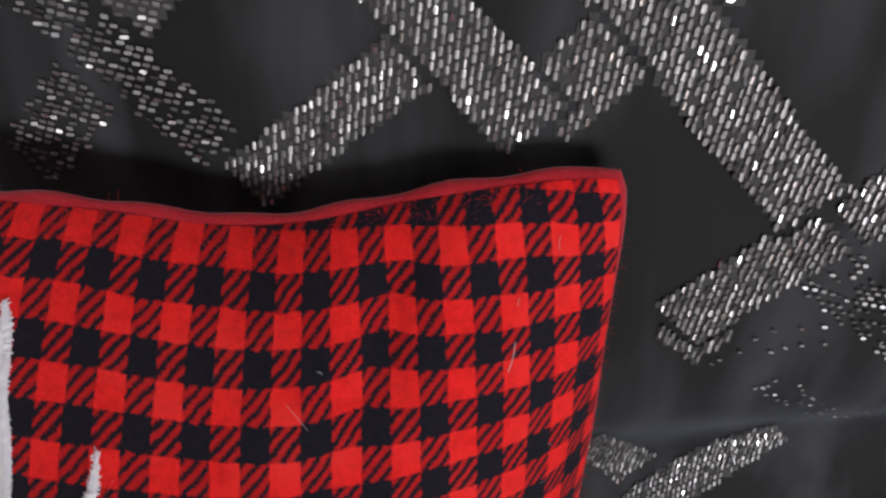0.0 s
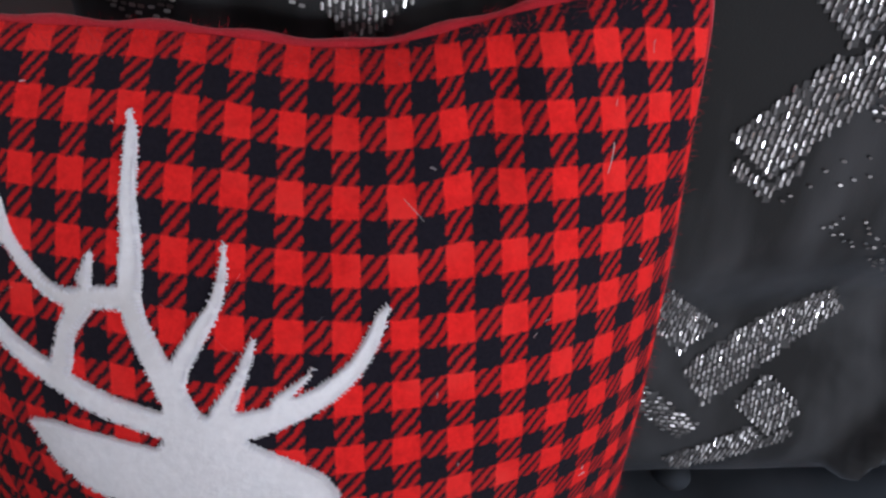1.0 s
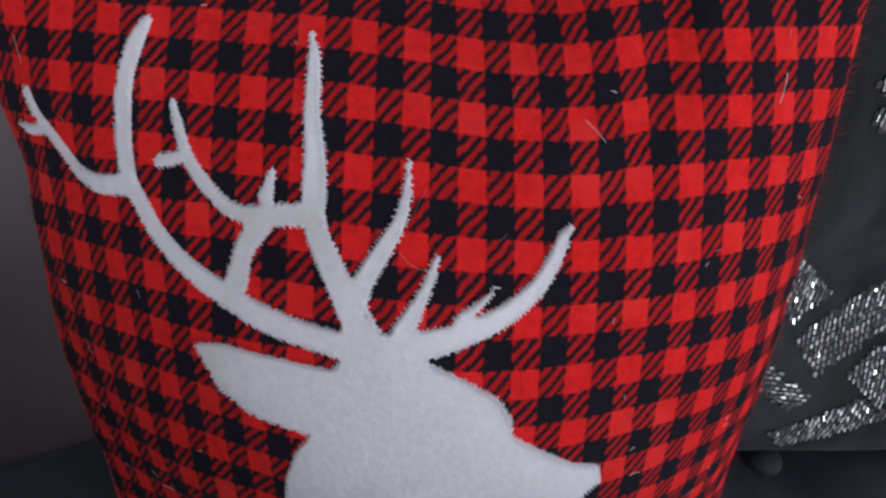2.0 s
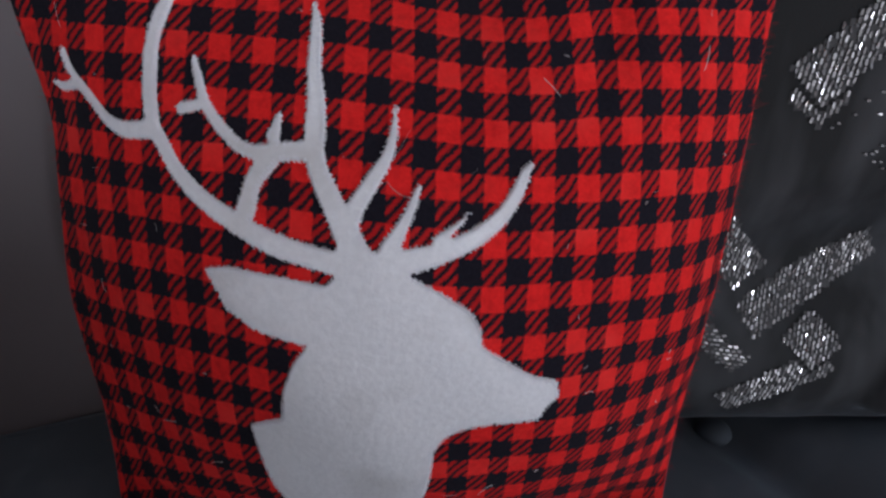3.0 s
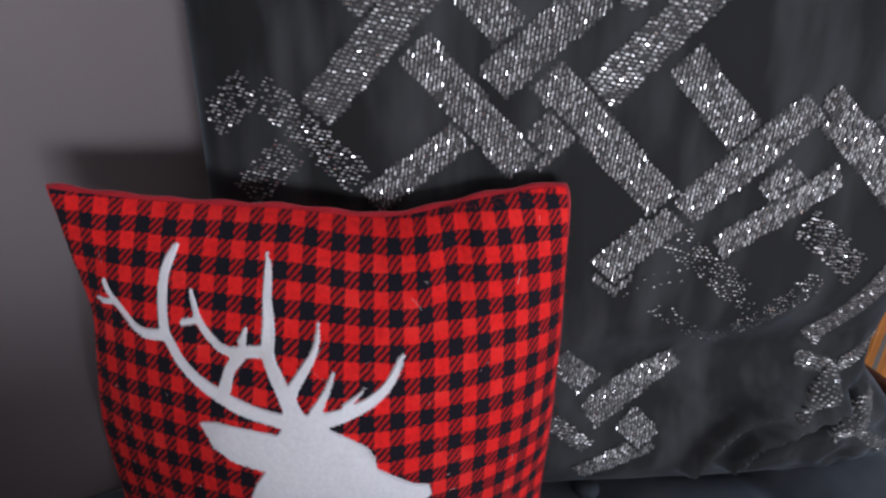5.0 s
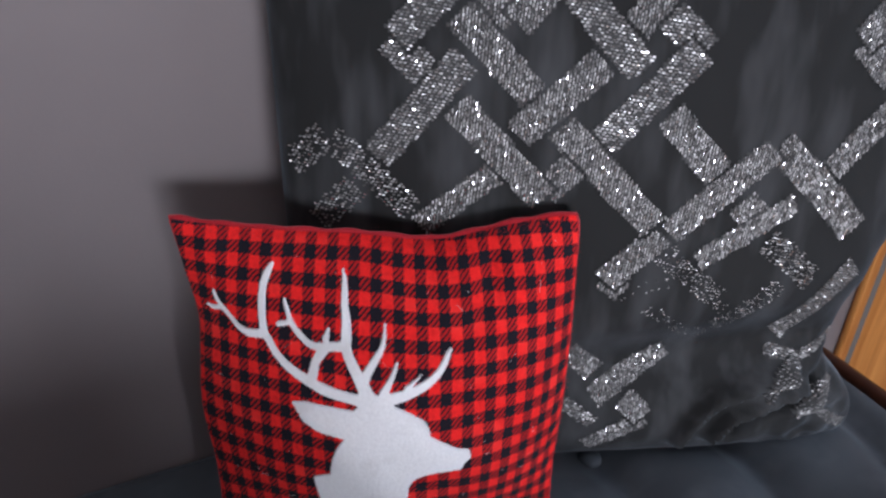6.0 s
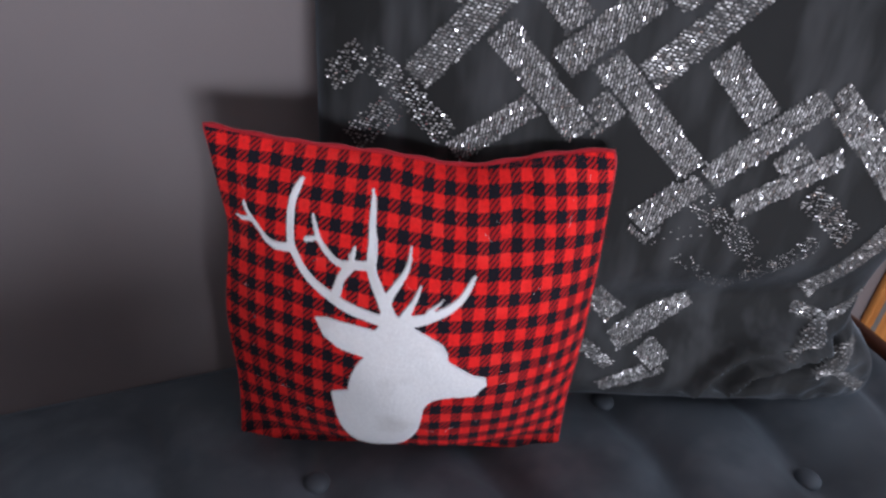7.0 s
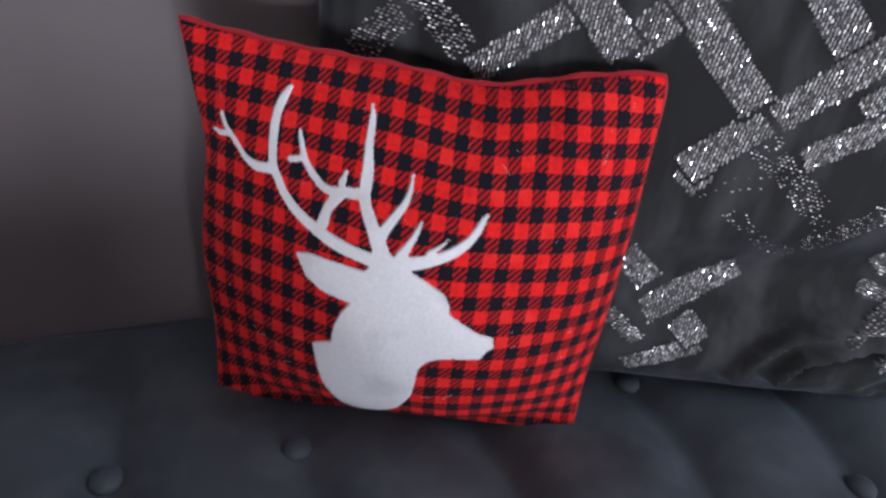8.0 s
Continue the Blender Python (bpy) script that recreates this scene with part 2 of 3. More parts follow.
window = tagged(new("window_1"), "white-framed window lighting the room", "window", kind="structure")
window.matrix_basis = ROOM.copy()
for a, b, c, d in ((WIN_U0, WIN_U1, WIN_Z0, WIN_Z0 + 0.045), (WIN_U0, WIN_U1, WIN_Z1 - 0.045, WIN_Z1),
                   (WIN_U0, WIN_U0 + 0.045, WIN_Z0 + 0.045, WIN_Z1 - 0.045), (WIN_U1 - 0.045, WIN_U1, WIN_Z0 + 0.045, WIN_Z1 - 0.045)):
    slab("window_frame", a, b, FRONT_V - 0.09, FRONT_V - 0.03, c, d, FRAME, window, 0.004)

door = tagged(new("door_1"), "orange oak door with a grey seal, closed", "door", kind="structure")
door.matrix_basis = ROOM.copy()
slab("door_leaf", DOOR_U0 + 0.020, DOOR_U1 - 0.004, WALL_V - 0.006, WALL_V + 0.034, 0.006, DOOR_Z - 0.004, OAK, door, 0.002)
slab("door_seal", DOOR_U0 + 0.001, DOOR_U0 + 0.019, WALL_V - 0.009, WALL_V + 0.03, 0.0, DOOR_Z - 0.004, SEAL, door, 0.003)
slab("architrave", DOOR_U0 - 0.022, DOOR_U0, WALL_V - 0.012, WALL_V - 0.001, 0.0, DOOR_Z + 0.036, OAK, door, 0.004)
slab("architrave", DOOR_U1, DOOR_U1 + 0.036, WALL_V - 0.012, WALL_V - 0.001, 0.0, DOOR_Z + 0.036, OAK, door, 0.004)
slab("architrave", DOOR_U0, DOOR_U1, WALL_V - 0.012, WALL_V - 0.001, DOOR_Z, DOOR_Z + 0.036, OAK, door, 0.004)

# ---- the tufted bench ----
BUTTON_U = [-0.472, -0.348, -0.225, -0.1005, 0.016, 0.143, 0.274, 0.388, 0.515]
BUTTON_V = [-0.110, 0.014, 0.141, 0.268]
BENCH_U0, BENCH_V0, BENCH_V1 = -0.62, -0.16, WALL_V - 0.002
SEAT_THICK = 0.13


def bench_right(v):
    return 0.582 + 0.10 * (min(max(v, 0.0), 0.40) - 0.250)


def near(x, marks):
    return min(abs(x - k) for k in marks)


def seat_height(u, v):
    """Stuffed cells between sewn channels, pulled down at the buttons."""
    dv = near(v, BUTTON_V)
    du = near(u - 0.007 * math.sin(min(dv, 0.0635) / 0.0635 * math.pi / 2) ** 2, BUTTON_U)
    along = 0.0110 * (1 - math.exp(-((du / 0.026) ** 2))) + 0.0045 * (1 - math.exp(-((dv / 0.030) ** 2))) * min(1.0, du / 0.03 + 0.25)
    pull = 0.0016 * math.exp(-((du * du + dv * dv) / 0.026 ** 2))
    crown = 0.006 * math.cos(min(du, 0.06) / 0.06 * math.pi / 2 - math.pi / 2)
    flat = min(1.0, max(0.0, (0.405 - v) / 0.07))
    h = SEAT + 0.003 + (along - pull + crown - 0.006) * flat
    # the seat gives a little under the pillow
    c, k = math.cos(radians(TURN)), math.sin(radians(TURN))
    x, y = u * c - v * k, u * k + v * c
    aside = max(0.0, -0.161 - x, x - 0.095)
    sag = 0.0108 * math.exp(-(aside ** 2 + (y - 0.285) ** 2) / 0.036 ** 2)
    return h - sag + 0.0015 * noise.noise(Vector((u * 9, v * 9, 0.3)))


def bench_seat():
    nu, nv, r = 260, 120, 0.035
    verts, faces = [], []
    for j in range(nv + 1):
        v = BENCH_V0 + (BENCH_V1 - BENCH_V0) * j / nv
        right = bench_right(v)
        for i in range(nu + 1):
            u = BENCH_U0 + (right - BENCH_U0) * i / nu
            e = min(u - BENCH_U0, right - u, v - BENCH_V0)
            drop = 0.0 if e >= r else r - math.sqrt(max(0.0, r * r - (r - e) ** 2))
            verts.append((u, v, seat_height(u, v) - drop))
    for j in range(nv):
        for i in range(nu):
            a = j * (nu + 1) + i
            faces.append((a, a + 1, a + nu + 2, a + nu + 1))
    rim = [i for i in range(nu + 1)] + [j * (nu + 1) + nu for j in range(1, nu and nv + 1)]
    rim += [nv * (nu + 1) + i for i in range(nu - 1, -1, -1)] + [j * (nu + 1) for j in range(nv - 1, 0, -1)]
    base = len(verts)
    for i in rim:
        verts.append((verts[i][0], verts[i][1], SEAT - SEAT_THICK))
    for k in range(len(rim)):
        l = (k + 1) % len(rim)
        faces.append((rim[l], rim[k], base + k, base + l))
    faces.append(tuple(base + k for k in range(len(rim) - 1, -1, -1)))
    return mesh_of("seat", verts, faces, CHARCOAL)


def button_mesh():
    bm = bmesh.new()
    bmesh.ops.create_uvsphere(bm, u_segments=24, v_segments=12, radius=0.0105)
    bmesh.ops.scale(bm, vec=(1, 1, 0.52), verts=bm.verts)
    data = bpy.data.meshes.new("button")
    bm.to_mesh(data)
    bm.free()
    data.materials.append(CHARCOAL)
    data.polygons.foreach_set("use_smooth", [True] * len(data.polygons))
    return data


bench = tagged(new("bench"), "charcoal velvet bench with a button-tufted seat", "bench")
bench.matrix_basis = ROOM.copy()
part("seat", bench_seat(), bench)
BUTTON = button_mesh()
for bu in BUTTON_U:
    for bv in BUTTON_V:
        under_pillow = abs(bu - 0.143) < 0.01 and abs(bv - 0.268) < 0.01
        if bu < bench_right(bv) - 0.04 and not under_pillow:
            b = part("button", BUTTON, bench)
            b.matrix_basis = pose(bu, bv, seat_height(bu, bv) + 0.0030)
slab("base_frame", BENCH_U0 + 0.02, 0.44, BENCH_V0 + 0.02, BENCH_V1 - 0.02, SEAT - SEAT_THICK - 0.05, SEAT - SEAT_THICK, DARKWOOD, bench, 0.004)
rail = [Vector((bench_right(v) + 0.0060, v, SEAT + 0.003)) for v in np.linspace(BENCH_V0 + 0.03, BENCH_V1 - 0.01, 12)]
part("side_rail", tube_mesh("side_rail", rail, [0.0085] * len(rail), REDWOOD, 10), bench, "dark red-brown polished wooden rail")
for lu in (BENCH_U0 + 0.06, 0.40):
    for lv in (BENCH_V0 + 0.06, BENCH_V1 - 0.06):
        slab("leg", lu - 0.02, lu + 0.02, lv - 0.02, lv + 0.02, 0.0, SEAT - SEAT_THICK - 0.05, DARKWOOD, bench, 0.005)

# ---- the checked pillow ----
HALF = 0.13
P_TL, P_TR = np.array([-0.165, 0.308, 0.708]), np.array([0.094, 0.313, 0.711])
P_BL, P_BR = np.array([-0.161, 0.284, 0.454]), np.array([0.095, 0.297, 0.454])


def pillow_at(s, t, side=1):
    """The stuffed cover: s across, t upwards, both from -1 to 1."""
    a, b = (s + 1) / 2, (t + 1) / 2
    p = (P_BL * (1 - a) + P_BR * a) * (1 - b) + (P_TL * (1 - a) + P_TR * a) * b
    q = max(0.0, (1 - s * s) * (1 - t * t))
    d = 0.0705 * (1 + 0.10 * s - 0.10 * max(0.0, -s)) * q ** 0.81 if side > 0 else -0.045 * q ** 0.85
    low = min(1.0, max(0.0, (-t - 0.70) / 0.30))
    d *= 1 - 0.55 * low * low * (3 - 2 * low)
    rim = max(0.0, 1 - q * 3.0)
    d += side * 0.0014 * math.sin(9 * s + 2 * t) * math.sin(7 * t - 1 + 3 * s) * q ** 0.5
    if side > 0:
        d -= 0.0045 * math.exp(-(((s - 0.60 + 0.30 * (1 - t)) / 0.06) ** 2)) * math.exp(-(((t - 0.80) / 0.20) ** 2)) * min(1.0, q * 6)
    p = p + (0.5 * (P_BL + P_TR) - p) * 0.022 * (s * s * t * t) ** 7 * (1.0 if s > 0 and t > 0 else 0.0)
    d += side * 0.0016 * rim * math.sin(21 * s + 3 * math.sin(5 * t)) * math.sin(17 * t + 2.0) * min(1.0, q * 20)
    edge = s * (0.0070 * s - 0.0005) * (1 - t * t)
    if s > 0:
        edge -= 0.0075 * s ** 4 * (1 - t ** 4) * (0.65 - 0.35 * t)
    else:
        edge += s ** 6 * (0.0030 * math.exp(-(((t - 0.48) / 0.17) ** 2)) - 0.0068 * math.exp(-(((t + 0.12) / 0.36) ** 2)))
    return Vector((p[0] + edge, p[1] - 0.985 * d, p[2] - (0.012 * (1 - s * s) + 0.007 * math.exp(-(((s - 0.28) / 0.28) ** 2))) * b ** 3 - 0.0040 * low * low))


ACROSS = ((-0.34, -0.228, -0.073, 0.198, 0.047), (8.876, 0.085, 0.184, 0.444), (0.438, -0.118, -0.2), (0.198, -0.29))
UP = ((-4.887, 7.18, 0.59, -0.018, 0.295), (0.135, 0.442, -0.153, -0.159), (1.187, -0.194, -0.418), (0.043, 0.005), (0.024,))


def check_uv(s, t):
    """Counts of the check's repeats across and up."""
    return tuple(sum(c * s ** i * t ** j for i, row in enumerate(table) for j, c in enumerate(row)) for table in (ACROSS, UP))


def panel(name, side, material, n=96):
    k = np.linspace(-1, 1, n + 1)
    k = np.sign(k) * (1 - (1 - np.abs(k)) ** 1.35)
    verts = [pillow_at(s, t, side) for t in k for s in k]
    faces = []
    for j in range(n):
        for i in range(n):
            a = j * (n + 1) + i
            f = (a, a + 1, a + n + 2, a + n + 1)
            faces.append(f if side > 0 else f[::-1])
    data = mesh_of(name, verts, faces, material)
    layer = data.uv_layers.new(name="UVMap")
    uvs = [check_uv(s, t) for t in k for s in k]
    for loop in data.loops:
        layer.data[loop.index].uv = uvs[loop.vertex_index]
    return data


pillow = tagged(new("pillow"), "small red and black checked pillow with white antlered applique", "pillow")
part("front_panel", panel("front_panel", 1, PLAID), pillow, "red and black checked brushed flannel")
part("back_panel", panel("back_panel", -1, RED), pillow, "plain red fleece")


def rim_path():
    out, radii = [], []
    k = np.linspace(-1, 1, 61)[:-1]
    for s, t in [(x, -1) for x in k] + [(1, x) for x in k] + [(-x, 1) for x in k] + [(-1, -x) for x in k]:
        p = pillow_at(s, t)
        top = max(0.0, t)
        out.append(p + Vector((0, 0.0012 + 0.0012 * top, -0.0004 * top + 0.0006 * math.sin(31 * s))))
        radii.append(0.0008 + 0.0014 * top ** 6 + 0.0002 * math.sin(23 * s + 11 * t))
    return out, radii


path, radii = rim_path()
part("seam_edge", tube_mesh("seam_edge", path, radii, RED, 8, True), pillow, "plain red folded seam edge")

# ---- the white applique: strokes (x, y, half width) and two outlines, in millimetres on the panel ----
STROKES = [
    [(-5.5, 40.6, 4.5), (-18.3, 41.7, 3.8), (-32.6, 44.2, 3.8), (-45.1, 49.0, 3.6), (-55.2, 53.8, 3.1), (-63.5, 60.2, 2.9), (-69.0, 67.8, 2.7), (-72.6, 74.2, 2.7), (-73.5, 83.2, 2.7), (-73.4, 91.5, 2.7), (-72.4, 99.9, 2.5), (-69.6, 107.6, 2.4), (-66.3, 113.4, 1.5)],
    [(-73.4, 71.8, 3.0), (-83.9, 69.7, 2.8), (-91.0, 71.3, 2.1), (-96.0, 75.4, 1.8), (-101.0, 79.3, 1.9), (-105.2, 83.3, 1.5), (-107.4, 89.9, 0.9), (-107.9, 93.7, 0.5)],
    [(-103.8, 79.7, 1.9), (-110.5, 77.3, 1.6), (-114.2, 77.8, 1.1)],
    [(-6.4, 44.3, 5.3), (-7.7, 48.2, 4.7), (-11.0, 54.7, 4.1), (-14.2, 60.8, 3.8), (-17.4, 67.0, 3.4), (-18.9, 73.2, 3.4), (-18.8, 79.7, 3.4), (-19.0, 87.2, 3.0), (-20.0, 95.5, 2.4), (-20.3, 107.1, 2.0), (-21.5, 113.0, 0.9)],
    [(-20.0, 72.3, 3.0), (-26.8, 71.5, 3.1), (-36.4, 69.9, 2.6), (-42.9, 71.1, 2.4), (-49.6, 76.3, 2.2), (-54.2, 81.9, 2.0), (-56.4, 87.8, 1.7), (-57.9, 92.6, 1.3), (-58.4, 94.6, 1.1)],
    [(-56.5, 81.3, 1.7), (-62.4, 79.6, 1.9)],
    [(-31.8, 75.1, 2.3), (-29.9, 81.5, 1.1)],
    [(-33.2, 68.5, 3.4), (-38.4, 60.8, 2.9), (-40.4, 53.1, 3.4)],
    [(-8.4, 51.8, 3.1), (-5.6, 59.0, 2.8), (-1.2, 66.2, 2.5), (2.8, 73.1, 2.0), (4.6, 80.5, 1.4), (4.7, 86.5, 0.8)],
    [(4.0, 47.2, 3.1), (8.8, 56.3, 1.9), (11.1, 62.0, 1.5), (12.7, 67.0, 0.6)],
    [(-0.3, 41.7, 4.1), (8.8, 43.9, 4.1), (19.8, 47.0, 3.5), (29.2, 51.0, 3.2), (36.9, 57.0, 2.7), (41.4, 64.2, 2.3), (43.2, 68.9, 1.9), (44.8, 71.2, 1.1)],
    [(18.0, 50.5, 1.9), (24.8, 55.8, 1.0), (27.1, 59.3, 0.5)],
]
EAR = [(-56.0, 32.4), (-46.5, 35.1), (-31.2, 34.8), (-14.3, 34.1), (-5.1, 30.0), (-15.5, 15.7), (-22.9, 13.5), (-38.5, 15.4), (-48.6, 20.1)]
HEAD = [(-14.8, 34.6), (-2.4, 47.6), (9.7, 40.2), (19.2, 35.1), (28.2, 28.6), (31.4, 22.1), (32.3, 15.6), (39.8, 9.0), (49.1, 1.0), (56.4, -2.5), (57.6, -9.4), (53.7, -13.4), (51.6, -18.5), (36.1, -17.6), (25.2, -19.8), (18.3, -27.6), (16.7, -42.3), (13.1, -59.1), (2.8, -80.1), (-14.3, -89.4), (-29.2, -86.3), (-40.0, -63.4), (-43.5, -42.0), (-45.1, -24.7), (-32.8, -17.9), (-30.8, -4.5), (-26.7, 6.7), (-22.2, 13.5)]


def spline(points, steps):
    p = np.array(points, float)
    p = np.vstack([2 * p[0] - p[1], p, 2 * p[-1] - p[-2]])
    out = []
    for i in range(1, len(p) - 2):
        for k in range(steps):
            x = k / steps
            out.append(0.5 * (2 * p[i] + (p[i + 1] - p[i - 1]) * x + (2 * p[i - 1] - 5 * p[i] + 4 * p[i + 1] - p[i + 2]) * x * x
                              + (3 * p[i] - p[i - 1] - 3 * p[i + 1] + p[i + 2]) * x ** 3))
    out.append(p[-2])
    return np.array(out)


def stroke_field(gx, gy, points):
    line = spline(points, 4) if len(points) > 2 else np.array(points, float)
    best = np.full(gx.shape, 1e9)
    for (x0, y0, r0), (x1, y1, r1) in zip(line[:-1], line[1:]):
        dx, dy = x1 - x0, y1 - y0
        k = np.clip(((gx - x0) * dx + (gy - y0) * dy) / (dx * dx + dy * dy + 1e-9), 0, 1)
        best = np.minimum(best, np.hypot(gx - x0 - k * dx, gy - y0 - k * dy) - (r0 + k * (r1 - r0)))
    return best


def outline_field(gx, gy, points):
    p = np.array(points, float)
    best, inside = np.full(gx.shape, 1e9), np.zeros(gx.shape, bool)
    for (x0, y0), (x1, y1) in zip(p, np.roll(p, -1, 0)):
        dx, dy = x1 - x0, y1 - y0
        k = np.clip(((gx - x0) * dx + (gy - y0) * dy) / (dx * dx + dy * dy + 1e-9), 0, 1)
        best = np.minimum(best, np.hypot(gx - x0 - k * dx, gy - y0 - k * dy))
        cross = ((y0 > gy) != (y1 > gy)) & (gx < dx * (gy - y0) / (dy if abs(dy) > 1e-9 else 1e-9) + x0)
        inside ^= cross
    return np.where(inside, -best, best)


def soft_min(a, b, k=1.6):
    h = np.clip(0.5 + 0.5 * (b - a) / k, 0, 1)
    return b * (1 - h) + a * h - k * h * (1 - h)


def on_panel(x, y, lift):
    """A place x, y mm from the panel's middle, lifted off it."""
    s, t = x / 1000 / HALF, y / 1000 / HALF
    e = 0.004
    p = pillow_at(s, t)
    n = (pillow_at(s + e, t) - pillow_at(s - e, t)).cross(pillow_at(s, t + e) - pillow_at(s, t - e)).normalized()
    return p + n * lift


def applique():
    step = 0.8
    xs, ys = np.arange(-120, 68, step), np.arange(-94, 122, step)
    gx, gy = np.meshgrid(xs, ys)
    chest = [tuple(p) for p in spline(HEAD[13:24], 5)]
    d = soft_min(outline_field(gx, gy, HEAD[:13] + chest + HEAD[24:]), outline_field(gx, gy, EAR), 0.8)
    for points in STROKES:
        d = soft_min(d, stroke_field(gx, gy, points))
    d = d + 0.5
    verts, faces, cut, corner = [], [], {}, {}
    edges = []

    def put(x, y):
        verts.append((x, y))
        return len(verts) - 1

    def node(j, i):
        if (j, i) not in corner:
            corner[j, i] = put(xs[i], ys[j])
        return corner[j, i]

    def between(a, b):
        key = (a, b) if a < b else (b, a)
        if key not in cut:
            (j0, i0), (j1, i1) = key
            k = d[j0, i0] / (d[j0, i0] - d[j1, i1])
            cut[key] = put(xs[i0] + k * (xs[i1] - xs[i0]), ys[j0] + k * (ys[j1] - ys[j0]))
        return cut[key]

    for j in range(len(ys) - 1):
        for i in range(len(xs) - 1):
            ring = [(j, i), (j, i + 1), (j + 1, i + 1), (j + 1, i)]
            inn = [d[c] < 0 for c in ring]
            if not any(inn):
                continue
            face, crossed = [], []
            for k in range(4):
                a, b = ring[k], ring[(k + 1) % 4]
                if inn[k]:
                    face.append(node(*a))
                if inn[k] != inn[(k + 1) % 4]:
                    v = between(a, b)
                    face.append(v)
                    crossed.append((v, inn[k]))
            if len(face) > 2:
                faces.append(tuple(face))
            if len(crossed) == 2:
                (v0, out0), (v1, _) = crossed
                edges.append((v0, v1) if out0 else (v1, v0))
    flat = list(verts)
    rim = {v for e in edges for v in e}
    made = [on_panel(x, y, 0.0006 if i in rim else 0.0012) for i, (x, y) in enumerate(flat)]
    low = {}
    for v in rim:
        low[v] = len(made)
        made.append(on_panel(*flat[v], -0.0004))
    for a, b in edges:
        faces.append((b, a, low[a], low[b]))
    return mesh_of("applique", made, faces, WHITE), [(flat[a], flat[b]) for a, b in edges]


def stitches(edges):
    """Short zigzag threads over the applique's cut edge."""
    rng = random.Random(4)
    verts, faces = [], []
    todo = 0.0
    for (x0, y0), (x1, y1) in edges:
        length = math.hypot(x1 - x0, y1 - y0)
        if length < 1e-6:
            continue
        todo += length
        if todo < 1.0:
            continue
        todo -= 1.0
        tx, ty = (x1 - x0) / length, (y1 - y0) / length
        nx, ny = ty, -tx
        lean = rng.uniform(-0.3, 0.3)
        out, inn, w = rng.uniform(0.45, 0.85), rng.uniform(0.9, 1.5), 0.19
        a = (x0 - nx * inn - tx * lean, y0 - ny * inn - ty * lean)
        b = (x0 + nx * out + tx * lean, y0 + ny * out + ty * lean)
        k = len(verts)
        for (x, y), lift in ((a, 0.0014), (((a[0] + b[0]) / 2, (a[1] + b[1]) / 2), 0.0017), (b, 0.0003)):
            verts.append(on_panel(x - tx * w, y - ty * w, lift))
            verts.append(on_panel(x, y, lift + 0.00025))
            verts.append(on_panel(x + tx * w, y + ty * w, lift))
        for r in (0, 3):
            faces += [(k + r, k + r + 1, k + r + 4, k + r + 3), (k + r + 1, k + r + 2, k + r + 5, k + r + 4)]
    return mesh_of("stitching", verts, faces, THREAD)


shape, cut_edges = applique()
patch = part("applique", shape, pillow, "white felt applique of an antlered head")
tagged(part("stitching", stitches(cut_edges), patch, "white zigzag thread stitching"), kind="stuff")


def lint():
    """Loose pale hairs caught on the flannel."""
    rng = random.Random(11)
    verts, faces = [], []
    for n in range(62):
        x, y, a = rng.uniform(-115, 118), rng.uniform(-60, 118), rng.uniform(0, math.pi)
        length, bend, w = rng.choice((1.5, 2, 2, 3, 3, 4, 6, 9)), rng.uniform(-1.3, 1.3), rng.uniform(0.03, 0.055)
        k, count = len(verts), 7
        for i in range(count):
            verts.append(on_panel(max(-127, min(127, x)) - w * math.sin(a), max(-127, min(126, y)) + w * math.cos(a), 0.0010))
            verts.append(on_panel(max(-127, min(127, x)) + w * math.sin(a), max(-127, min(126, y)) - w * math.cos(a), 0.0012))
            x, y, a = x + length / count * math.cos(a), y + length / count * math.sin(a), a + bend / count
        faces += [(k + 2 * i, k + 2 * i + 1, k + 2 * i + 3, k + 2 * i + 2) for i in range(count - 1)]
    return mesh_of("lint", verts, faces, LINT)


def rim_fuzz():
    """Fine red fibres standing off the seam and the brushed face near it."""
    rng = random.Random(23)
    verts, faces = [], []
    for n in range(2600):
        k = rng.uniform(-1, 1)
        s, t = ((k, 1.0) if rng.random() < 0.55 else ((1.0 if rng.random() < 0.7 else -1.0), k))
        inn = 1 - rng.random() ** 2 * 0.05
        p = pillow_at(s * inn, t * inn)
        way = Vector((s * 0.8 + rng.gauss(0, 0.6), rng.gauss(-0.3, 0.6), t * 0.8 + rng.gauss(0, 0.6))).normalized()
        side = way.cross(Vector((rng.gauss(0, 1), rng.gauss(0, 1), rng.gauss(0, 1)))).normalized() * 0.00005
        length = rng.uniform(0.001, 0.0038)
        bend = Vector((rng.gauss(0, 1), rng.gauss(0, 1), rng.gauss(0, 1))) * length * 0.25
        base = p + Vector((0, 0.001, 0.0012 if t == 1.0 else 0))
        c = len(verts)
        verts += [base - side, base + side, base + way * length * 0.55 + bend * 0.5 + side, base + way * length + bend, base + way * length * 0.55 + bend * 0.5 - side]
        faces += [(c, c + 1, c + 2, c + 4), (c + 4, c + 2, c + 3)]
    return mesh_of("fuzz", verts, faces, RED)


tagged(part("fuzz", rim_fuzz(), pillow, "fine red fibres along the seam"), kind="stuff")
tagged(part("lint", lint(), pillow, "pale loose hairs"), kind="stuff")

# ---- the sequinned cushion ----
C_X, C_Y, C_HALF = 0.147, 0.368, 0.2515
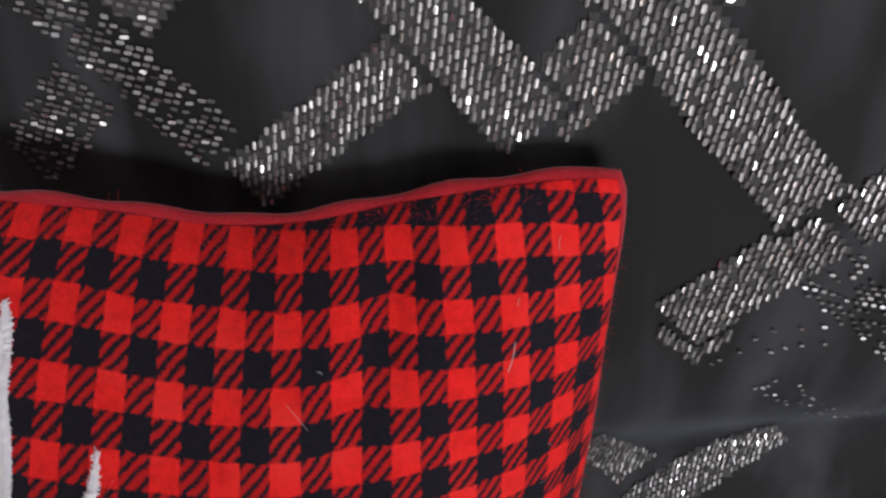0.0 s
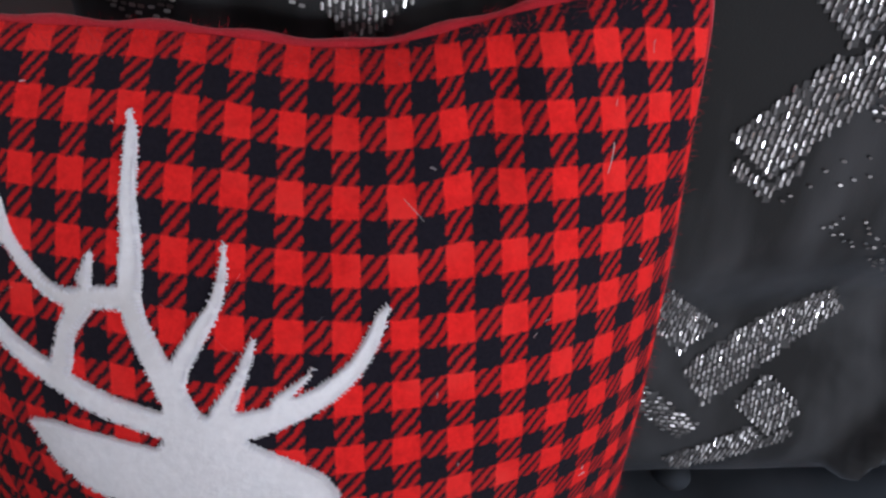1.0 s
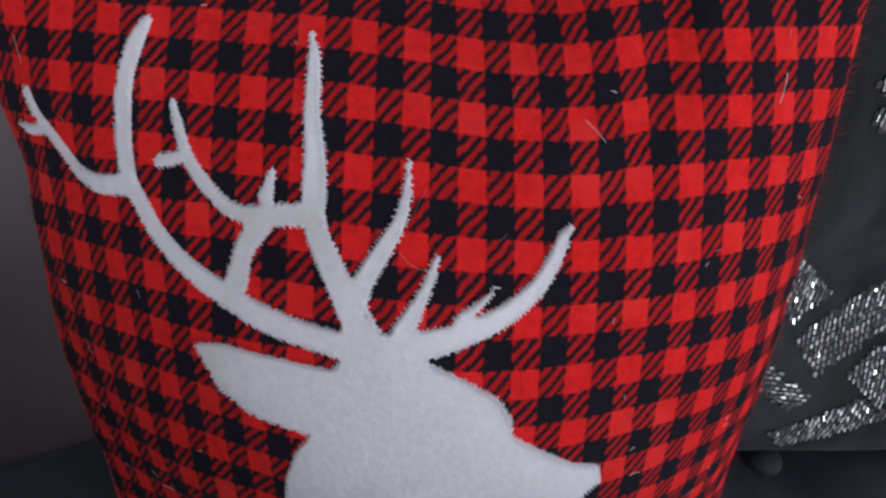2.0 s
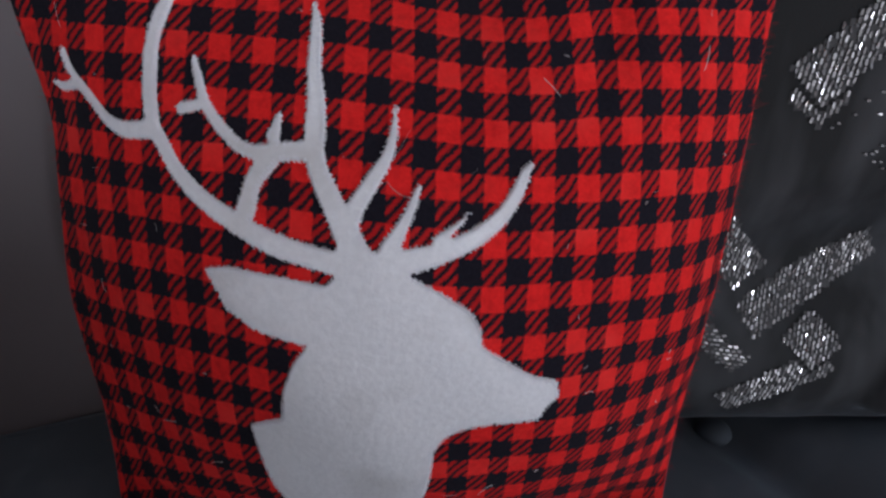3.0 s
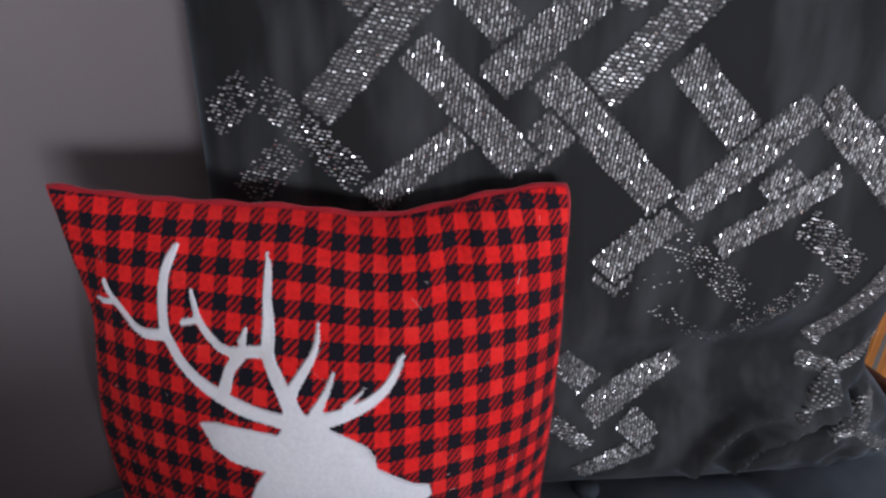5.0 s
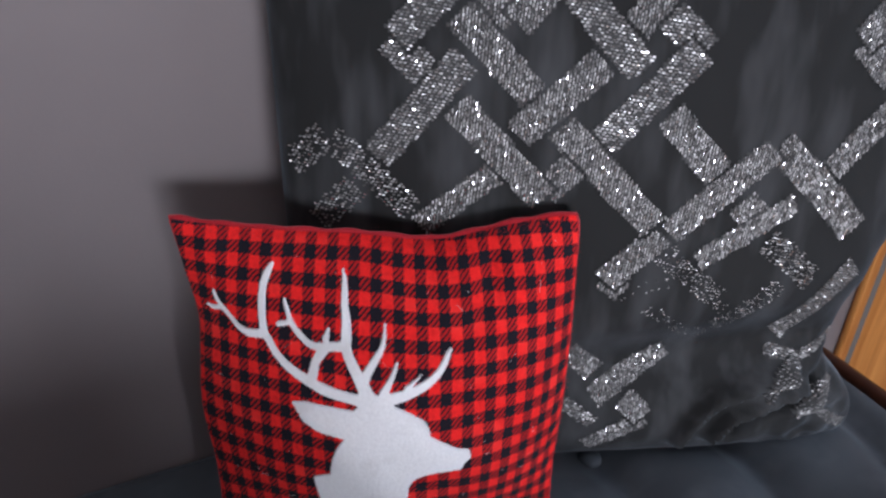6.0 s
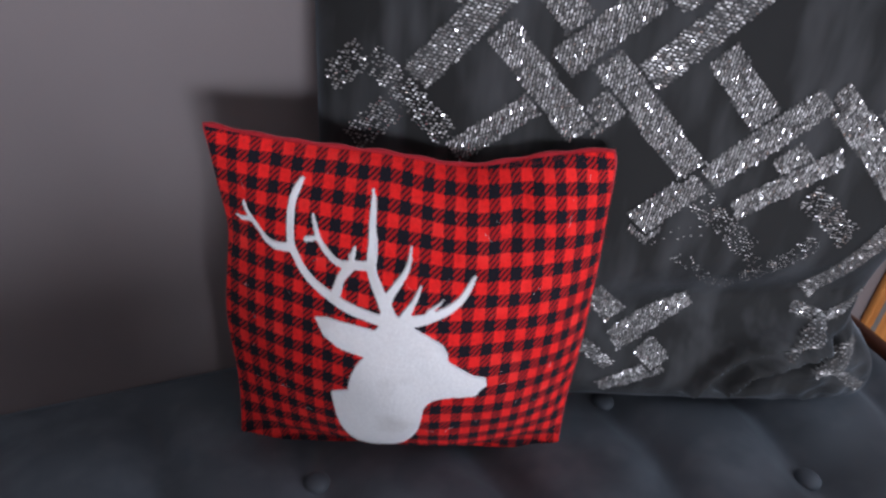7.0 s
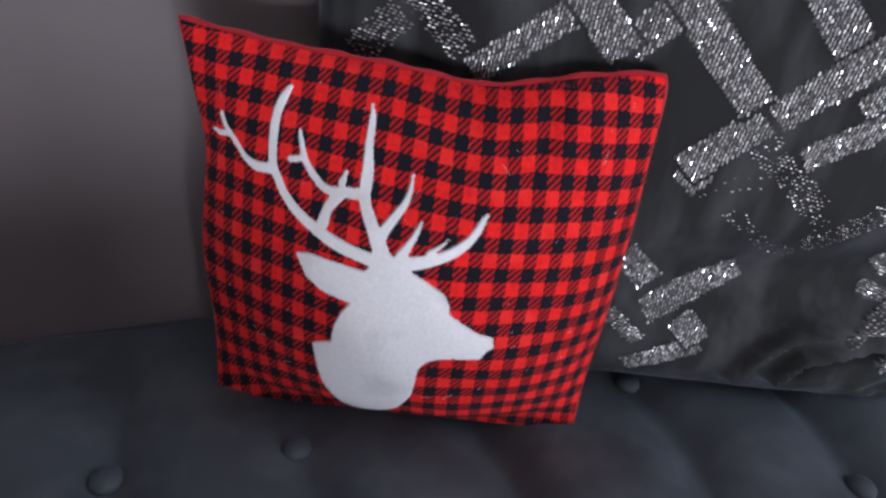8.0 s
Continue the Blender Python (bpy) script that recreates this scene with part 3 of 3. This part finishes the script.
# pulled ridges and one hollow at the gathered corner: x and z along each, width, height
RIDGES = (([(0.199, 0.500), (0.206, 0.523), (0.224, 0.540), (0.256, 0.549), (0.290, 0.556)], 0.0050, 0.014),
          ([(0.224, 0.506), (0.238, 0.528), (0.272, 0.538), (0.300, 0.545)], 0.0050, 0.016),
          ([(0.250, 0.500), (0.268, 0.520), (0.294, 0.528), (0.310, 0.536)], 0.0080, -0.026))
CREASES = ((0.215, 0.795, 3.0, 0.014, 0.003, 0.075), (0.245, 0.800, 2.6, 0.010, 0.003, 0.075), (0.330, 0.640, -1.6, 0.012, 0.005, 0.075),
           (0.060, 0.600, 0.2, 0.012, 0.003, 0.075))


def gathers(x, z):
    """How far the ridges stand out and the hollow draws in."""
    out = 0.0
    for line, wide, high in RIDGES:
        best = 1.0
        for (x0, z0), (x1, z1) in zip(line[:-1], line[1:]):
            dx, dz = x1 - x0, z1 - z0
            k = min(1.0, max(0.0, ((x - x0) * dx + (z - z0) * dz) / (dx * dx + dz * dz)))
            best = min(best, math.hypot(x - x0 - k * dx, z - z0 - k * dz))
        out += high * math.exp(-((best / wide) ** 2))
    return out


def cushion_at(a, b, side=1):
    """a across, b upwards, both from -1 to 1."""
    pinch = 0.235 * math.exp(-(((b + 0.55) / (0.52 if b > -0.55 else 0.20)) ** 2))
    x = C_X + C_HALF * a * (1 - (0.050 * (1 - b) / 2 + pinch) * max(0.0, a))
    z = SEAT + 0.003 + C_HALF * (1 + b) - 0.010 * (1 - a * a) * b
    q = max(0.0, (1 - a * a) * (1 - (b * b if b > 0 else (-b) ** 5)))
    y = C_Y + 0.09 * (x - C_X) + 0.016 * (b + 1)
    if side > 0:
        fold = 0.031 * math.exp(-(((z - 0.575 - 0.10 * (x - 0.2)) / 0.034) ** 2)) / (1 + math.exp(-(x - 0.11) / 0.03)) / (1 + math.exp((x - 0.30) / 0.015)) * q ** 0.3
        for x0, z0, slope, wide, deep, long in CREASES:
            off = ((z - z0) - slope * (x - x0)) / math.sqrt(1 + slope * slope)
            away = ((x - x0) + slope * (z - z0)) / math.sqrt(1 + slope * slope)
            fold -= deep * math.exp(-((off / wide) ** 2)) * math.exp(-((away / long) ** 2)) * q ** 0.3
        if x > 0.16 and z < 0.59:
            fold -= gathers(x, z) * min(1.0, q * 6)
            fold -= 0.007 * noise.noise(Vector((x * 55, z * 70, 4.1))) * min(1.0, max(0.0, (x - 0.25) / 0.06)) * min(1.0, q * 6)
        y += fold - 0.058 * (1 + 0.38 * a) * q ** 0.45
    else:
        y += 0.050 * q ** 0.7
    rim = max(0.0, 1 - 2.5 * q) * min(1.0, q * 25)
    y += side * 0.003 * rim * noise.noise(Vector((x * 38, z * 38, 1.7)))
    return Vector((x, y, z))


def cushion_cover():
    n = 120
    k = np.linspace(-1, 1, n + 1)
    verts, faces = [], []
    for side in (1, -1):
        base = len(verts)
        verts += [cushion_at(a, b, side) for b in k for a in k]
        for j in range(n):
            for i in range(n):
                v = base + j * (n + 1) + i
                f = (v, v + 1, v + n + 2, v + n + 1)
                faces.append(f if side > 0 else f[::-1])
    return mesh_of("cover", verts, faces, GREY)


# bands of sequins: ends x, y in millimetres from the cushion's middle, in the order of the weave, uppermost first
BANDS_ACROSS = [(-129, 98, -183, 35), (-169, 111, -132, 149), (-173, 108, -151, 88), (-39, 50, 15, 106), (-5, 127, 17, 108), (-62, 140, -21, 96)]
BANDS_UP = [(-93, 53, -45, 99), (-131, 125, -85, 77), (-132, 69, -76, 10), (-74, 15, -58, 31), (-66, 57, 0, -10), (6, -18, -27, -53),
            (-97, 122, -77, 146), (-101, 123, -119, 142), (-25, 122, -6, 144)]
BANDS_MID = [(13, -14, 73, 43), (78, 46, 158, -18), (2, 66, 41, 25), (120, 27, 158, 68), (121, 112, 146, 137), (123, 111, 150, 88)]
BANDS_WIDE = [(143, -117, 185, -52)]
BANDS_LOW = [(-20, -168, 35, -132), (-48, -117, -22, -147), (5, -171, 19, -185)]
BANDS_SLIM = [(-155, -13, -109, 25), (37, -37, 99, 4), (-28, -52, -15, -62), (19, -187, -22, -216), (59, -5, 72, 8)]
BANDS_THIN = [(131, -166, 182, -141), (182, -141, 228, -120), (140, -135, 178, -140), (167, -195, 228, -166), (184, -188, 224, -221), (-45, -171, -21, -190)]
BANDS_DULL = [(-218, 46, -241, 25), (-212, 44, -162, -2), (-225, -13, -199, 12), (87, -23, 139, -57)]
BANDS_WORN = [(9, -30, 56, -68), (66, -99, 111, -61)]
BANDS_BARE = [(7, -76, 49, -110), (-15, -66, 17, -54), (40, -100, 66, -112), (56, -68, 76, -90)]
BANDS_TOP = [(-60, 205, -20, 165), (-120, 170, -75, 210), (10, 170, 55, 215), (-200, 160, -160, 200), (120, 200, 170, 160)]

# each with its half width, how many platelets are left, and whether they lie across
BANDS = [(b, 10.3, 0.97, True) for b in BANDS_ACROSS] + [(b, 10.3, 0.97, False) for b in BANDS_UP + BANDS_MID]
BANDS += [(b, 14.0, 0.95, True) for b in BANDS_WIDE] + [(b, 9.4, 0.95, False) for b in BANDS_LOW] + [(b, 8.2, 0.95, False) for b in BANDS_SLIM] + [(b, 5.5, 0.95, True) for b in BANDS_THIN]
BANDS += [(b, 9.6, 0.80, True) for b in BANDS_DULL] + [(b, 9.0, 0.62, True) for b in BANDS_WORN]
BANDS += [(b, 6.0, 0.28, True) for b in BANDS_BARE] + [(b, 10.3, 0.97, False) for b in BANDS_TOP]
BAND_ARRAY = np.array([[*b, w, k] for b, w, k, across in BANDS], float)
BAND_LONG = np.hypot(BAND_ARRAY[:, 2] - BAND_ARRAY[:, 0], BAND_ARRAY[:, 3] - BAND_ARRAY[:, 1])


def inside(x, y, margin):
    """Which bands, widened by a margin, hold a place."""
    dx, dy = BAND_ARRAY[:, 2] - BAND_ARRAY[:, 0], BAND_ARRAY[:, 3] - BAND_ARRAY[:, 1]
    al = ((x - BAND_ARRAY[:, 0]) * dx + (y - BAND_ARRAY[:, 1]) * dy) / BAND_LONG
    ac = np.abs((x - BAND_ARRAY[:, 0]) * dy - (y - BAND_ARRAY[:, 1]) * dx) / BAND_LONG
    return (al > -1.5 - margin) & (al < BAND_LONG + 1.5 + margin) & (ac < BAND_ARRAY[:, 4] + margin)


def frame_on_cushion(x, y):
    """Place, two ways along and the normal at x, y millimetres from the cushion's middle."""
    a, b, e = x / 251.5, y / 251.5, 0.004
    ux = (cushion_at(a + e, b) - cushion_at(a - e, b)).normalized()
    uy = (cushion_at(a, b + e) - cushion_at(a, b - e)).normalized()
    return cushion_at(a, b), ux, uy, ux.cross(uy).normalized()


def owner(x, y):
    """The band that lies on top at a place, or -1 in the dark gap beside it."""
    hit = inside(x, y, 0.0)
    if max(abs(x), abs(y)) > 245 or not hit.any():
        return -1
    first = int(np.argmax(hit))
    return -1 if inside(x, y, 2.2)[:first].any() else first


def band_grounds():
    """The grey woven ground of each band, one mesh a band."""
    cell = 2.5
    corner, verts, faces = [{} for _ in BANDS], [[] for _ in BANDS], [[] for _ in BANDS]
    for ix in range(int(-245 / cell), int(245 / cell)):
        for iy in range(int(-245 / cell), int(225 / cell)):
            n = owner((ix + 0.5) * cell, (iy + 0.5) * cell)
            if n < 0 or BANDS[n][2] < 0.9:
                continue
            face = []
            for key in ((ix, iy), (ix + 1, iy), (ix + 1, iy + 1), (ix, iy + 1)):
                if key not in corner[n]:
                    p, ux, uy, out = frame_on_cushion(key[0] * cell, key[1] * cell)
                    corner[n][key] = len(verts[n])
                    verts[n].append(p + out * 0.0005)
                face.append(corner[n][key])
            faces[n].append(tuple(face))
    return [mesh_of("sequin_band", v, f, GROUND) for v, f in zip(verts, faces) if f]


GLINT_WAY = Vector((0.12, -0.96, 0.16))  # halfway between camera and front window: platelets lean to it so they glint


def sequins():
    """Rows of small foil platelets sewn on the bands, upright on most and lying across on some."""
    rng = random.Random(7)
    verts, faces = [], []
    for across in (False, True):
        px, py = (2.9, 2.15) if across else (2.05, 2.75)
        for ix in range(int(-245 / px), int(245 / px)):
            for iy in range(int(-245 / py), int(225 / py)):
                x = ix * px + (px * ((iy * 0.41) % 1.0) if across else 0.0)
                y = iy * py + (0.0 if across else py * ((ix * 0.37) % 1.0))
                x, y = (x, y - 0.16 * x) if across else (x + 0.09 * y, y)
                n = owner(x, y)
                if n < 0 or BANDS[n][3] != across or rng.random() > BANDS[n][2]:
                    continue
                p, ux, uy, out = frame_on_cushion(x + rng.uniform(-0.1, 0.1), y + rng.uniform(-0.2, 0.2))
                ux, uy = (ux - uy * 0.16, uy + ux * 0.16) if across else (ux - uy * 0.09, uy + ux * 0.09)
                loose = 0.32 if rng.random() < 0.25 else 0.13
                # lower rows tip further up, set so that they catch the window
                nod = (rng.choice((-0.08, 0.08)) if across else 0.0) + 0.15 * min(1.0, max(0.0, (-105 - y) / 40))
                out = (out * 0.5 + GLINT_WAY * 0.5 + ux * rng.gauss(0.0, loose) + uy * (nod + rng.gauss(0.0, loose))).normalized()
                uy = (uy - out * uy.dot(out)).normalized()
                ux = uy.cross(out)
                if across:
                    ux, uy = uy, -ux
                p = p + out * 0.0013
                w, h = 0.00056 * rng.uniform(0.85, 1.12), (0.00118 if across else 0.00130) * rng.uniform(0.85, 1.03)
                if BANDS[n][2] < 0.7:
                    w, h = w * 0.8, h * 0.75
                crease = out * (0.0 if across else 0.00011)
                k = len(verts)
                verts += [p - ux * w - uy * h * 0.7, p - uy * h + crease, p + ux * w - uy * h * 0.7,
                          p + ux * w + uy * h * 0.7, p + uy * h + crease, p - ux * w + uy * h * 0.7]
                faces += [(k, k + 1, k + 4, k + 5), (k + 1, k + 2, k + 3, k + 4)]
    return mesh_of("sequin", verts, faces, SEQUIN, smooth=False)


cushion = tagged(new("cushion"), "dark grey velvet cushion with silver sequin bands in a lattice", "cushion")
part("cover", cushion_cover(), cushion, "dark grey crushed velvet cover")
for data in band_grounds():
    part("sequin_band", data, cushion)
tagged(part("sequin", sequins(), cushion, "small silver foil sequins"), kind="stuff")
